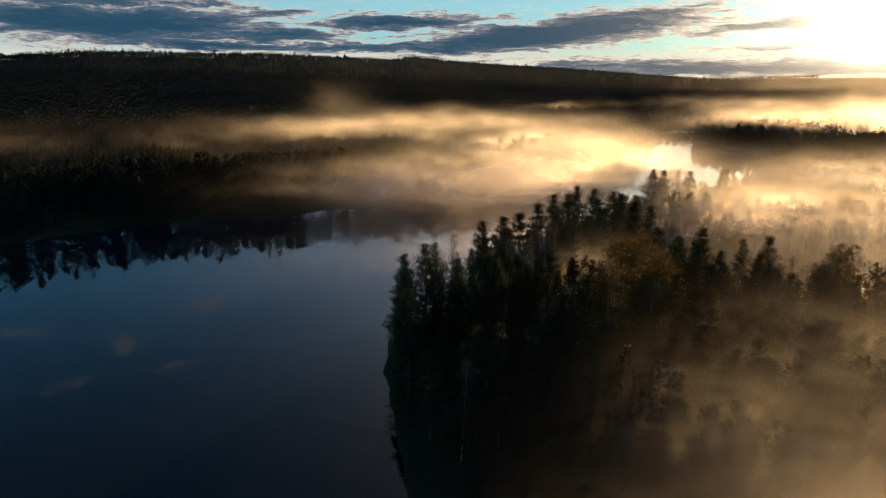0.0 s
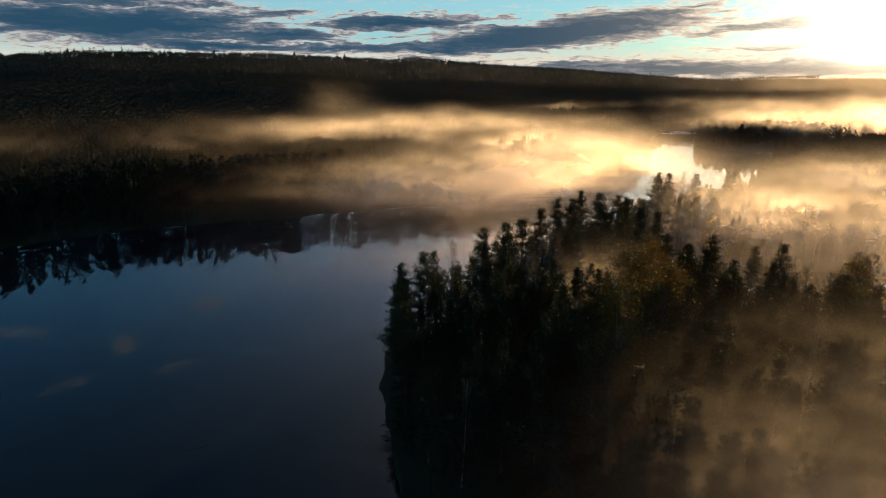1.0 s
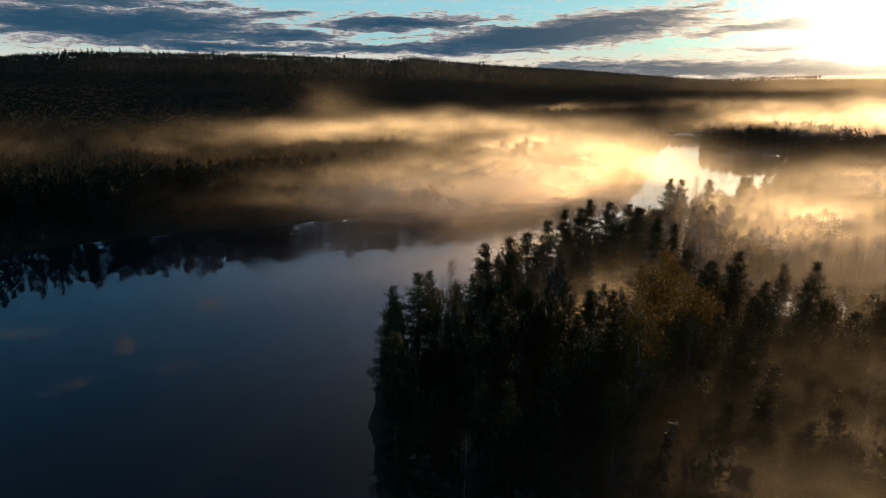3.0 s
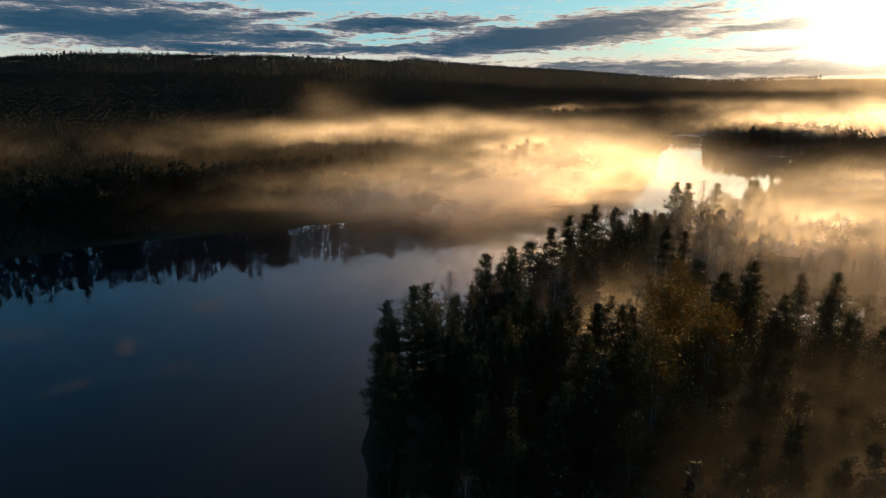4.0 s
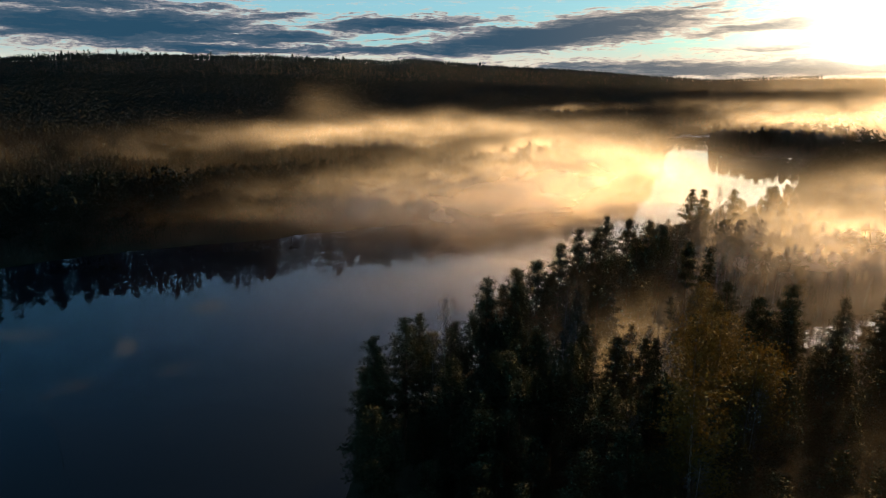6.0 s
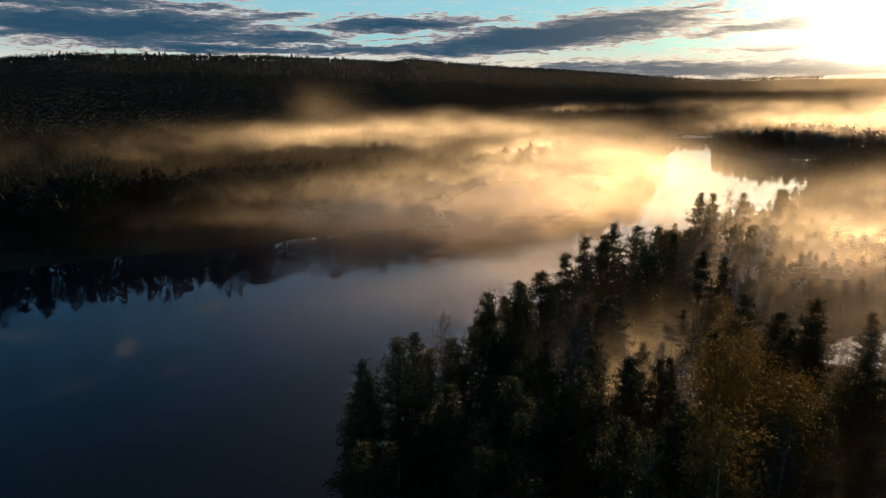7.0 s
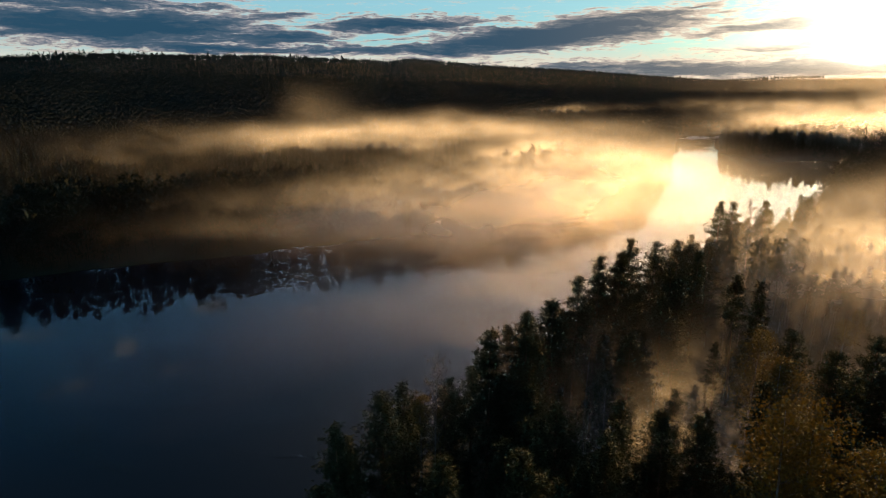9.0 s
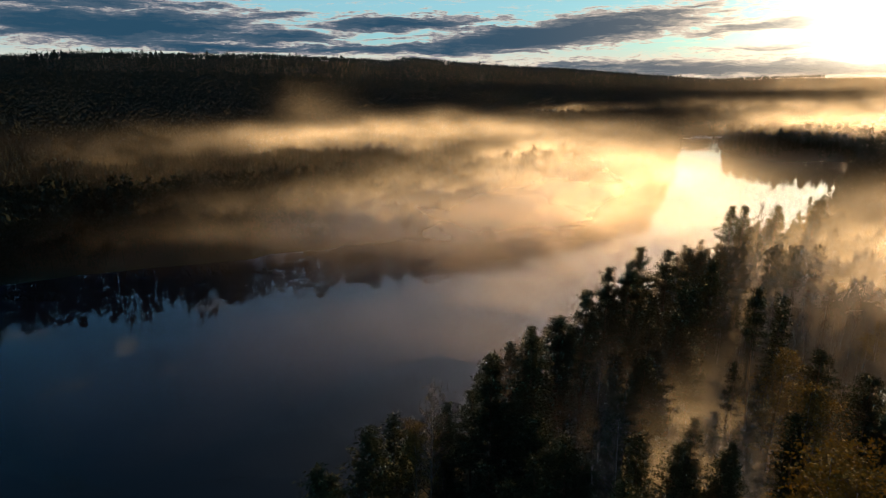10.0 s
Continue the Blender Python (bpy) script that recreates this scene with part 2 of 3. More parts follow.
LEFT_BANK = [(-900, 60), (-300, 120), (-180, 155), (-135, 180), (-112, 203), (-90, 217), (-60, 227), (-25, 245), (15, 263),
             (50, 288), (90, 322), (120, 390), (146, 450), (164, 520), (200, 590), (222, 640)]
RIGHT_BANK = [(252, 640), (236, 600), (203, 530), (188, 480), (200, 446), (245, 438), (330, 446), (450, 470), (700, 520),
              (700, 485), (450, 438), (330, 408), (245, 392), (192, 352), (150, 300), (104, 252), (78, 228), (52, 200)]
NEAR_BANK = [(30, 172), (16, 152), (6, 138), (-4, 127), (-9.5, 116), (-9.8, 102), (-7.4, 86), (-3.5, 68), (3, 45), (14, 10), (26, -60),
             (40, -400), (-900, -400)]
RIVER = np.array(LEFT_BANK + RIGHT_BANK + NEAR_BANK, float)
POND = np.array([(92 + 24 * math.cos(a) + 4 * math.cos(3 * a), 152 + 13 * math.sin(a) + 3 * math.sin(2 * a))
                 for a in np.linspace(0, 2 * math.pi, 20, endpoint=False)])


def shore(poly, p):
    """Distance to the outline, negative inside it."""
    a, b = poly, np.roll(poly, -1, axis=0)
    best = np.full(len(p), 1e9)
    inside = np.zeros(len(p), bool)
    for (x0, y0), (x1, y1) in zip(a, b):
        ex, ey = x1 - x0, y1 - y0
        k = np.clip(((p[:, 0] - x0) * ex + (p[:, 1] - y0) * ey) / (ex * ex + ey * ey), 0, 1)
        best = np.minimum(best, np.hypot(p[:, 0] - x0 - k * ex, p[:, 1] - y0 - k * ey))
        cross = (y0 > p[:, 1]) != (y1 > p[:, 1])
        inside ^= cross & (p[:, 0] < (x1 - x0) * (p[:, 1] - y0) / (y1 - y0 + 1e-12) + x0)
    return np.where(inside, -best, best)


def ripple(x, y, s, seed=0.0):
    """Cheap smooth relief between -1 and 1."""
    return (np.sin(x / s + 1.3 + seed) * np.cos(y / s * 1.21 + 0.7 * seed) + 0.6 * np.sin(x / s * 2.3 + y / s * 1.1 + seed * 2)
            + 0.4 * np.cos(y / s * 3.7 - x / s * 1.9 + seed)) / 2.0


CREST = np.array([(-180, 0.9, 2200), (-70, 1.1, 2100), (-33.8, 1.38, 2100), (-28.4, 1.78, 2100), (-14.5, 1.80, 2300), (-8, 1.55, 2500),
                  (-4.6, 1.42, 2800), (-2.4, 1.62, 2900), (3.3, 1.08, 3000), (10.6, 0.70, 3200), (16, 0.3, 3400), (22, -0.12, 3600),
                  (28, 0.13, 4200), (33.8, 0.19, 4300), (70, 0.5, 3500), (180, 0.9, 2200)])


def water_distance(x, y):
    p = np.stack([x, y], axis=1)
    wob = 1.5 * ripple(x, y, 7.0) * np.clip((np.hypot(x, y - 40)) / 60, 0, 1)
    return np.minimum(shore(RIVER, p), shore(POND, p)) + wob


def land(x, y):
    x, y = np.atleast_1d(x).astype(float), np.atleast_1d(y).astype(float)
    d = water_distance(x, y)
    base = np.where(d > 0, 0.15 + np.minimum(d * 0.10, 2.5) + np.clip(d, 0, 30) / 30 * 0.6 * ripple(x, y, 17.0), np.maximum(-2.5, d * 0.3))
    r, a = np.hypot(x, y - 20), np.degrees(np.arctan2(x, y - 20))
    e, dist = np.interp(a, CREST[:, 0], CREST[:, 1]), np.interp(a, CREST[:, 0], CREST[:, 2])
    top = 49 + np.tan(np.radians(e)) * dist - 13
    k = np.clip((r - 620) / (dist - 620), 0, 1)
    rise = (k ** 1.35) * (0.72 + 0.28 * k) * top + np.clip((r - 500) / 400, 0, 1) * (1 - k) * (6 * ripple(x, y, 110.0, 2.0) + 5)
    rise *= np.where(r > dist, np.clip(1 - (r - dist) / 1500, 0.3, 1), 1)
    return base + np.where(d > 0, np.clip(d / 60, 0, 1), 0) * rise


angles = np.concatenate([np.arange(-60, 60, 0.45), np.arange(60, 300, 4.0)])
rings = 4.0 * (4850 / 4.0) ** (np.arange(221) / 220)
ga, gr = np.meshgrid(np.radians(angles), rings)
gx, gy = (gr * np.sin(ga)).ravel(), (gr * np.cos(ga)).ravel() + 40
gz = land(gx, gy)
na = len(angles)
ri, ai = np.meshgrid(np.arange(len(rings) - 1), np.arange(na), indexing="ij")
aj = (ai + 1) % na
quads = np.stack([ri * na + ai, (ri + 1) * na + ai, (ri + 1) * na + aj, ri * na + aj], axis=-1).reshape(-1, 4)
centre = len(gx)
verts = np.vstack([np.stack([gx, gy, gz], 1), [[0, 40, float(land(0, 40)[0])]]])
faces = quads.tolist() + [[centre, i, (i + 1) % na] for i in range(na)]
ground = tagged(mesh_object("ground", verts, faces, ground_mat, True), "dark wooded land with mossy forest floor rising to hills", "ground", kind="structure")
wx = np.array([(-1600, -800), (1600, -800), (1600, 900), (-1600, 900)], float)
water = tagged(mesh_object("water", np.column_stack([wx, np.zeros(4)]), np.array([[0, 1, 2, 3]]), water_mat),
               "calm dark river mirroring the evening sky", "river", kind="structure")


# ---------------------------------------------------------------- trees
class Soup:
    """Vertices and faces gathered for one mesh."""

    def __init__(self):
        self.v, self.f = [], []

    def tube(self, pts, radii, sides):
        base = len(self.v)
        for p, r in zip(pts, radii):
            for s in range(sides):
                a = 2 * math.pi * s / sides
                self.v.append((p[0] + r * math.cos(a), p[1] + r * math.sin(a), p[2]))
        for i in range(len(pts) - 1):
            for s in range(sides):
                n = (s + 1) % sides
                self.f.append((base + i * sides + s, base + i * sides + n, base + (i + 1) * sides + n, base + (i + 1) * sides + s))

    def limb(self, a, b, r):
        """A tapered three-sided limb from a to b."""
        d = (b - a).normalized()
        s = d.orthogonal().normalized()
        t = d.cross(s)
        base = len(self.v)
        for k in range(3):
            w = s * math.cos(2.094 * k) + t * math.sin(2.094 * k)
            self.v.append(tuple(a + w * r))
        self.v.append(tuple(b))
        self.f += [(base, base + 1, base + 3), (base + 1, base + 2, base + 3), (base + 2, base, base + 3)]

    def tuft(self, rng, p, n, size, width, spread, droop=0.0):
        """Needle sprays or leaves round a point."""
        for _ in range(n):
            o = Vector((rng.gauss(0, spread), rng.gauss(0, spread), rng.gauss(0, spread * 0.6)))
            d = Vector((rng.gauss(0, 1), rng.gauss(0, 1), rng.gauss(0.15 - droop, 0.6))).normalized()
            s = d.cross(Vector((rng.gauss(0, 1), rng.gauss(0, 1), rng.gauss(0, 1)))).normalized()
            c = p + o
            L, w = size * rng.uniform(0.6, 1.3), width * rng.uniform(0.6, 1.3)
            base = len(self.v)
            self.v += [tuple(c - s * w), tuple(c + s * w), tuple(c + d * L)]
            self.f.append((base, base + 1, base + 2))


def part(name, soup, mat, parent, label="", smooth=False):
    ob = mesh_object(name, soup.v, soup.f, mat, smooth)
    ob.parent = parent
    return tagged(ob, label, kind="" if name == "trunk" else "stuff")


def bent_trunk(rng, h, r, top_r, sides=7):
    lean = Vector((rng.uniform(-0.03, 0.03), rng.uniform(-0.03, 0.03), 0))
    ph = rng.uniform(0, 6)

    def at(z):
        k = z / h
        return Vector((lean.x * z + 0.12 * math.sin(ph + 4 * k), lean.y * z + 0.12 * math.cos(ph * 1.7 + 3 * k), z))
    s = Soup()
    zs = [-0.6, 0.3] + [h * i / 9 for i in range(1, 10)]
    s.tube([at(z) for z in zs], [r * 1.35, r * 1.1] + [r + (top_r - r) * i / 9 for i in range(1, 10)], sides)
    return s, at


def pine_tree(seed, h=20.0, bare=0.45, wide=2.5):
    rng = random.Random(seed)
    root = new("pine_tree")
    trunk, at = bent_trunk(rng, h, 0.2, 0.03)
    limbs, crown = Soup(), Soup()
    whorls = int(19 * (1 - bare) / 0.6)
    a = rng.uniform(0, 6)
    for i in range(whorls):
        k = (i + rng.uniform(0.1, 0.9)) / whorls
        z = h * (bare + (1 - bare) * k ** 0.95)
        for _ in range(rng.choice((4, 4, 5, 5)) if k < 0.8 else 3):
            a += 2.4 + rng.uniform(-0.5, 0.5)
            reach = (wide * 1.08 * (1 - k) ** 0.76 * min(1.0, 0.55 + 2.0 * k) + 0.25) * rng.uniform(0.5, 1.2)
            p0 = at(min(z + rng.uniform(-0.3, 0.3), h * 0.99))
            p1 = p0 + Vector((math.cos(a), math.sin(a), rng.uniform(-0.1, 0.25) + 0.35 * k)) * reach
            limbs.limb(p0, p1, 0.06 * (1.2 - k))
            m = 3 + int(reach)
            for j in range(m):
                q = p0.lerp(p1, 0.3 + 0.75 * (j + 0.5) / m) + Vector((rng.gauss(0, 0.2), rng.gauss(0, 0.2), rng.gauss(0.08, 0.12)))
                crown.tuft(rng, q, 22, 0.34, 0.065, 0.26)
    for j in range(7):
        crown.tuft(rng, at(h * (0.93 + 0.07 * j / 6)), 14, 0.32, 0.05, 0.34 - 0.03 * j, -0.6)
    for i in range(6):
        z = h * rng.uniform(0.25, bare)
        a = rng.uniform(0, 6.3)
        limbs.limb(at(z), at(z) + Vector((math.cos(a), math.sin(a), -0.1)) * rng.uniform(0.5, 1.3), 0.03)
    part("trunk", trunk, pine_bark, root, "reddish brown flaking pine bark", True)
    part("branching", limbs, pine_bark, root)
    part("crown", crown, pine_needles, root, "dense dark green needle clumps")
    return root


def spruce_tree(seed, h=19.0, wide=2.2, low=0.06):
    rng = random.Random(seed)
    root = new("spruce_tree")
    trunk, at = bent_trunk(rng, h, 0.19, 0.015)
    limbs, crown = Soup(), Soup()
    n = 96
    for i in range(n):
        k = (i + rng.random() * 0.8) / n
        z = h * (low + (0.985 - low) * k)
        reach = (wide * (1 - k) ** 0.8 + 0.22) * rng.uniform(0.65, 1.2)
        a = i * 2.4 + rng.uniform(-0.4, 0.4)
        drop = -0.35 + 0.75 * k ** 1.5
        p0 = at(z)
        p1 = p0 + Vector((math.cos(a), math.sin(a), drop)) * reach
        limbs.limb(p0, p1, 0.035 * (1.15 - k))
        m = 2 + int(reach * 1.5)
        for j in range(m):
            q = p0.lerp(p1, 0.25 + 0.78 * (j + 0.5) / m) + Vector((rng.gauss(0, 0.12), rng.gauss(0, 0.12), -0.05))
            crown.tuft(rng, q, 15, 0.42, 0.075, 0.22, 0.45 * (1 - k))
    crown.tuft(rng, at(h * 0.985), 10, 0.45, 0.06, 0.08, -1.0)
    part("trunk", trunk, spruce_bark, root, "grey brown scaly bark", True)
    part("branching", limbs, spruce_bark, root)
    part("crown", crown, spruce_needles, root, "dark green drooping needle sprays")
    return root


def birch_limbs(rng, at, h, low, wide, count):
    ends, limbs = [], Soup()
    for i in range(count):
        k = (i + rng.random()) / count
        z = h * (low + (0.97 - low) * k)
        a = i * 2.4 + rng.uniform(-0.5, 0.5)
        reach = wide * (1 - 0.8 * k) * rng.uniform(0.6, 1.1) + 0.3
        p0 = at(z * 0.96)
        p1 = p0 + Vector((math.cos(a), math.sin(a), rng.uniform(0.7, 1.3))) * reach
        limbs.limb(p0, p1, 0.05 * (1.2 - k))
        for j in range(5):
            q0 = p0.lerp(p1, rng.uniform(0.3, 1.0))
            q1 = q0 + Vector((rng.gauss(0, 0.5), rng.gauss(0, 0.5), rng.uniform(0.1, 0.8)))
            limbs.limb(q0, q1, 0.018)
            ends.append((q0, q1))
    return ends, limbs


def birch_tree(seed, h=16.0, wide=3.4):
    rng = random.Random(seed)
    root = new("birch_tree")
    trunk, at = bent_trunk(rng, h, 0.17, 0.02)
    ends, limbs = birch_limbs(rng, at, h, 0.28, wide, 44)
    crown = Soup()
    for q0, q1 in ends:
        if rng.random() < 0.9:
            crown.tuft(rng, q1, 26, 0.19, 0.09, 0.40, 0.25)
    part("trunk", trunk, birch_bark, root, "white birch bark with dark marks", True)
    part("branching", limbs, twig_mat, root)
    part("crown", crown, birch_leaves, root, "yellow autumn leaves")
    return root


def bare_birch_tree(seed, h=18.0, wide=2.0):
    rng = random.Random(seed)
    root = new("bare_birch_tree")
    trunk, at = bent_trunk(rng, h, 0.11, 0.012, 6)
    ends, limbs = birch_limbs(rng, at, h, 0.35, wide, 42)
    twigs = Soup()
    for q0, q1 in ends:
        for _ in range(2):
            o = q0.lerp(q1, rng.uniform(0.2, 1))
            twigs.limb(o, o + Vector((rng.gauss(0, 0.35), rng.gauss(0, 0.35), rng.gauss(0.3, 0.35))), 0.016)
    leaves = Soup()
    for q0, q1 in ends[::3]:
        leaves.tuft(rng, q1, 3, 0.14, 0.06, 0.25)
    part("trunk", trunk, birch_bark, root, "slender pale birch trunk", True)
    part("branching", limbs, twig_mat, root)
    part("fine_branching", twigs, twig_mat, root)
    part("foliage", leaves, birch_leaves, root, "few last yellow leaves")
    return root


KINDS = {
    "pine": ([(pine_tree(11 + i, 20, b, w), 20) for i, (b, w) in enumerate([(0.26, 3.5), (0.36, 3.3), (0.30, 3.9), (0.20, 3.3)])],
             "tall dark green pine with clumped crown in forest", "pine tree"),
    "slim": ([(pine_tree(31, 20, 0.62, 1.7), 20)], "slim pine with small crown on a long bare trunk", "pine tree"),
    "spruce": ([(spruce_tree(51 + i, 19, w, 0.05 + 0.04 * i), 19) for i, w in enumerate([3.1, 2.6, 3.4, 2.8])],
               "dark green conical spruce in dense forest", "spruce tree"),
    "birch": ([(birch_tree(71 + i, 16, w), 16) for i, w in enumerate([4.2, 3.4])], "yellow-leaved autumn birch among dark conifers", "birch tree"),
    "bare": ([(bare_birch_tree(91 + i, 18, w), 18) for i, w in enumerate([1.9, 1.5])], "nearly leafless slender birch among conifers", "birch tree"),
}
used = set()
rng = random.Random(5)


def plant(kind, x, y, top=None, h=None):
    models, label, cat = KINDS[kind]
    ob, mh = models[rng.randrange(len(models))]
    z = float(land(x, y)[0])
    s = ((top - z) if top else h) / mh
    wide = s * rng.uniform(1.0, 1.25) if not top else (0.5 + 0.5 * s) * rng.uniform(0.95, 1.1)
    m = Matrix.Translation((x, y, z)) @ Matrix.Rotation(rng.uniform(0, 6.28), 4, "Z") @ Matrix.Diagonal((wide, wide, s, 1))
    if ob in used:
        ob = copy_thing(ob, m)
    else:
        used.add(ob)
        ob.matrix_basis = m
    tagged(ob, label, cat, "riverside forest trees")


KEY = [  # trees that stand out against the water: kind, x, y, height of the top above the river
    ("pine", 34, 160, 22.0), ("pine", 38.5, 161, 21.6), ("pine", 21.5, 141.5, 21.4), ("pine", 12.2, 126, 21.8), ("pine", 7.4, 121, 22.1),
    ("bare", 1.5, 119, 20.6), ("spruce", -0.8, 114.7, 19.8), ("pine", -3, 110.5, 19.8), ("pine", -6.2, 106, 18.8), ("pine", -6.2, 99.5, 18.4), ("spruce", -7.0, 111, 15.5), ("pine", -5.2, 94, 17),
    ("slim", 43.2, 140, 22.4), ("spruce", 46.3, 141.5, 21.6), ("pine", 66.5, 201, 20.0), ("pine", 71.5, 205, 19.6), ("bare", 78.5, 210, 19.2),
    ("pine", 82.5, 212, 18.8), ("slim", 97.4, 222, 18.6), ("slim", 101, 225, 18.2), ("pine", 16.8, 134, 21.0), ("pine", 26.5, 150, 21.3),
    ("pine", 30.5, 153, 20.6), ("bare", 41.5, 164, 20.6), ("spruce", 38, 149, 19.4), ("pine", 44.5, 158, 20.4), ("birch", 33, 103.5, 22.5), ("birch", 29.6, 101.5, 19.5), ("birch", 36.4, 101, 20.2), ("birch", 33.5, 97.5, 18.5),
    ("birch", 41.5, 130, 17.0), ("spruce", 31, 142, 19.5), ("pine", 36, 146, 20.5), ("spruce", -5, 88, 15.5),
]
taken = [(x, y) for _, x, y, _ in KEY]
for kind, x, y, top in KEY:
    plant(kind, x, y, top)
spots = []
tries = random.Random(8)
while len(spots) < 16000:
    spots.append((tries.uniform(-12, 150), tries.uniform(40, 330)))
dist = water_distance(np.array([p[0] for p in spots]), np.array([p[1] for p in spots]))
rest, planted = [], 0
cells = {}


def free(x, y, gap):
    cx, cy = int(x // 6), int(y // 6)
    return all((x - a) ** 2 + (y - b) ** 2 > gap * gap for i in (-1, 0, 1) for j in (-1, 0, 1) for a, b in cells.get((cx + i, cy + j), ()))


def keep(x, y):
    cells.setdefault((int(x // 6), int(y // 6)), []).append((x, y))


for p in taken:
    keep(*p)
for (x, y), d in zip(spots, dist):
    lane = abs((x - 28) * 0.843 - (y - 126) * 0.537) < 1.6 and y > 130 or ((x - 33) / 6.5) ** 2 + ((y - 127) / 9.5) ** 2 < 1
    if d < 1.6 or lane or not free(x, y, 2.9 if y > 70 else 3.6):
        continue
    keep(x, y)
    wet = shore(POND, np.array([(x, y)]))[0] < 24
    pick = tries.random()
    kind = "bare" if wet and pick < 0.7 else "pine" if pick < 0.42 else "spruce" if pick < 0.86 else "birch" if pick < 0.875 else "bare" if pick < 0.92 else "spruce"
    hh = tries.uniform(12.5, 17.0) if d > 12 else tries.uniform(9.5, 14.5)
    if wet:
        hh *= 0.55
    if y > 185 or y < 66:
        hh *= 0.86 if y > 100 else 0.7
    if x > 80:
        hh *= 0.82
    if (74 < y < 178 and x < 62 + (y - 74) * 0.2 or d < 13 and 150 < y < 262) and planted < 470:
        plant(kind, x, y, h=hh)
        planted += 1
    elif not (74 < y < 178 and x < 62 + (y - 74) * 0.2):
        rest.append((x, y, hh, kind))


# ---------------------------------------------------------------- woods farther off
def woods(name, xs, ys, hs, sprays, size, mat, label, seed, blunt=(0.4, 0.95)):
    """Many conifers as one mesh: a thin stem and overlapping sprays on a cone."""
    g = np.random.default_rng(seed)
    n = len(xs)
    zs = land(xs, ys)
    base = np.stack([xs, ys, zs], 1)
    k = np.tile((np.arange(sprays) + 0.5) / sprays, (n, 1)) + g.uniform(-0.4, 0.4, (n, sprays)) / sprays
    ang = np.arange(sprays) * 2.4 + g.uniform(0, 6.28, (n, 1)) + g.uniform(-0.5, 0.5, (n, sprays))
    fat = g.uniform(0.12, 0.20, (n, 1)) * hs[:, None]
    shape = g.uniform(*blunt, (n, 1))
    rad = fat * (1 - k) ** shape * g.uniform(0.6, 1.25, (n, sprays)) + 0.1
    pine = g.random((n, 1)) < 0.55
    rad = np.where(pine, fat * 1.05 * np.sin(np.pi * (0.12 + 0.82 * k)) ** 0.8 * g.uniform(0.6, 1.2, (n, sprays)) + 0.1, rad)
    z0 = hs[:, None] * np.where(pine, 0.36 + 0.62 * k, 0.12 + 0.86 * k)
    tip = np.stack([np.cos(ang) * rad, np.sin(ang) * rad, z0 - rad * 0.3 * (1 - k)], -1)
    side = np.stack([-np.sin(ang), np.cos(ang), np.zeros_like(ang)], -1) * (size * (0.35 + rad * 0.45))[..., None]
    inner = np.stack([np.cos(ang) * rad * 0.1, np.sin(ang) * rad * 0.1, z0 + hs[:, None] * 0.09], -1)
    tri = np.stack([inner, tip - side, tip + side], 2) + base[:, None, None, :]
    if sprays >= 80:      # near enough to show single tufts: small ragged sprays through the crown
        hub = tip * np.stack([g.uniform(0.35, 1.0, (n, sprays))] * 2 + [np.ones((n, sprays))], -1) + base[:, None, :]
        tri = hub[:, :, None, :] + g.normal(0, size, (n, sprays, 3, 3))
    stem_w = np.array([(0.12, 0, -0.5), (-0.06, 0.1, -0.5), (-0.06, -0.1, -0.5)])
    stem = np.concatenate([np.repeat(base[:, None, :], 3, 1) + stem_w, (base + np.stack([0 * hs, 0 * hs, hs], 1))[:, None, :]], 1)
    v = np.concatenate([tri.reshape(-1, 3), stem.reshape(-1, 3)])
    f1 = np.arange(n * sprays * 3).reshape(-1, 3)
    o = n * sprays * 3 + np.arange(n)[:, None] * 4
    f = np.concatenate([f1, o + [0, 1, 3], o + [1, 2, 3], o + [2, 0, 3]])
    me = bpy.data.meshes.new(name)
    me.vertices.add(len(v))
    me.vertices.foreach_set("co", v.ravel().astype(np.float32))
    me.loops.add(f.size)
    me.loops.foreach_set("vertex_index", f.ravel().astype(np.int32))
    me.polygons.add(len(f))
    me.polygons.foreach_set("loop_start", np.arange(0, f.size, 3, dtype=np.int32))
    me.update(calc_edges=True)
    me.materials.append(mat)
    return tagged(new(name, me), label, "forest", kind="stuff")


rest_a = np.array([(x, y, h) for x, y, h, k in rest])
woods("peninsula_woods", rest_a[:, 0], rest_a[:, 1], rest_a[:, 2], 250, 0.27, bank_needles, "dense mixed conifer forest on the misty peninsula", 3, (0.3, 0.7))


def scatter(seed, n, r0, r1, a0, a1, power):
    g = np.random.default_rng(seed)
    r = r0 + (r1 - r0) * g.uniform(0, 1, n) ** power
    a = np.radians(g.uniform(a0, a1, n))
    x, y = r * np.sin(a), r * np.cos(a) + 20
    d = water_distance(x, y)
    ok = d > 1.5
    return x[ok], y[ok], g.uniform(13, 17.5, ok.sum()) * np.clip(0.85 + d[ok] / 40, 0.85, 1)


x, y, h = scatter(21, 9000, 190, 520, -48, 44, 0.75)
ok = ~((y < 335) & (x > -12) & (x < 150) & (x > (y - 140) * 0.9))
thin = np.random.default_rng(61).random(len(x))
front = ok & (water_distance(x, y) < 45) & (y < 420)
woods("river_bank_woods", x[front], y[front], h[front], 110, 0.5, bank_needles, "dark conifer forest along the far river bank", 4, (0.3, 0.7))
back = ok & ~front & ~((x > -60) & (y < 430) & (thin > 0.4))
woods("bank_woods_behind", x[back], y[back], h[back] * np.where(y[back] < 430, 0.7, 1.0), 44, 0.6, bank_needles, "dark conifer forest behind the far river bank", 14)
g = np.random.default_rng(41)
x, y = g.uniform(140, 300, 1500), g.uniform(262, 420, 1500)
d = water_distance(x, y)
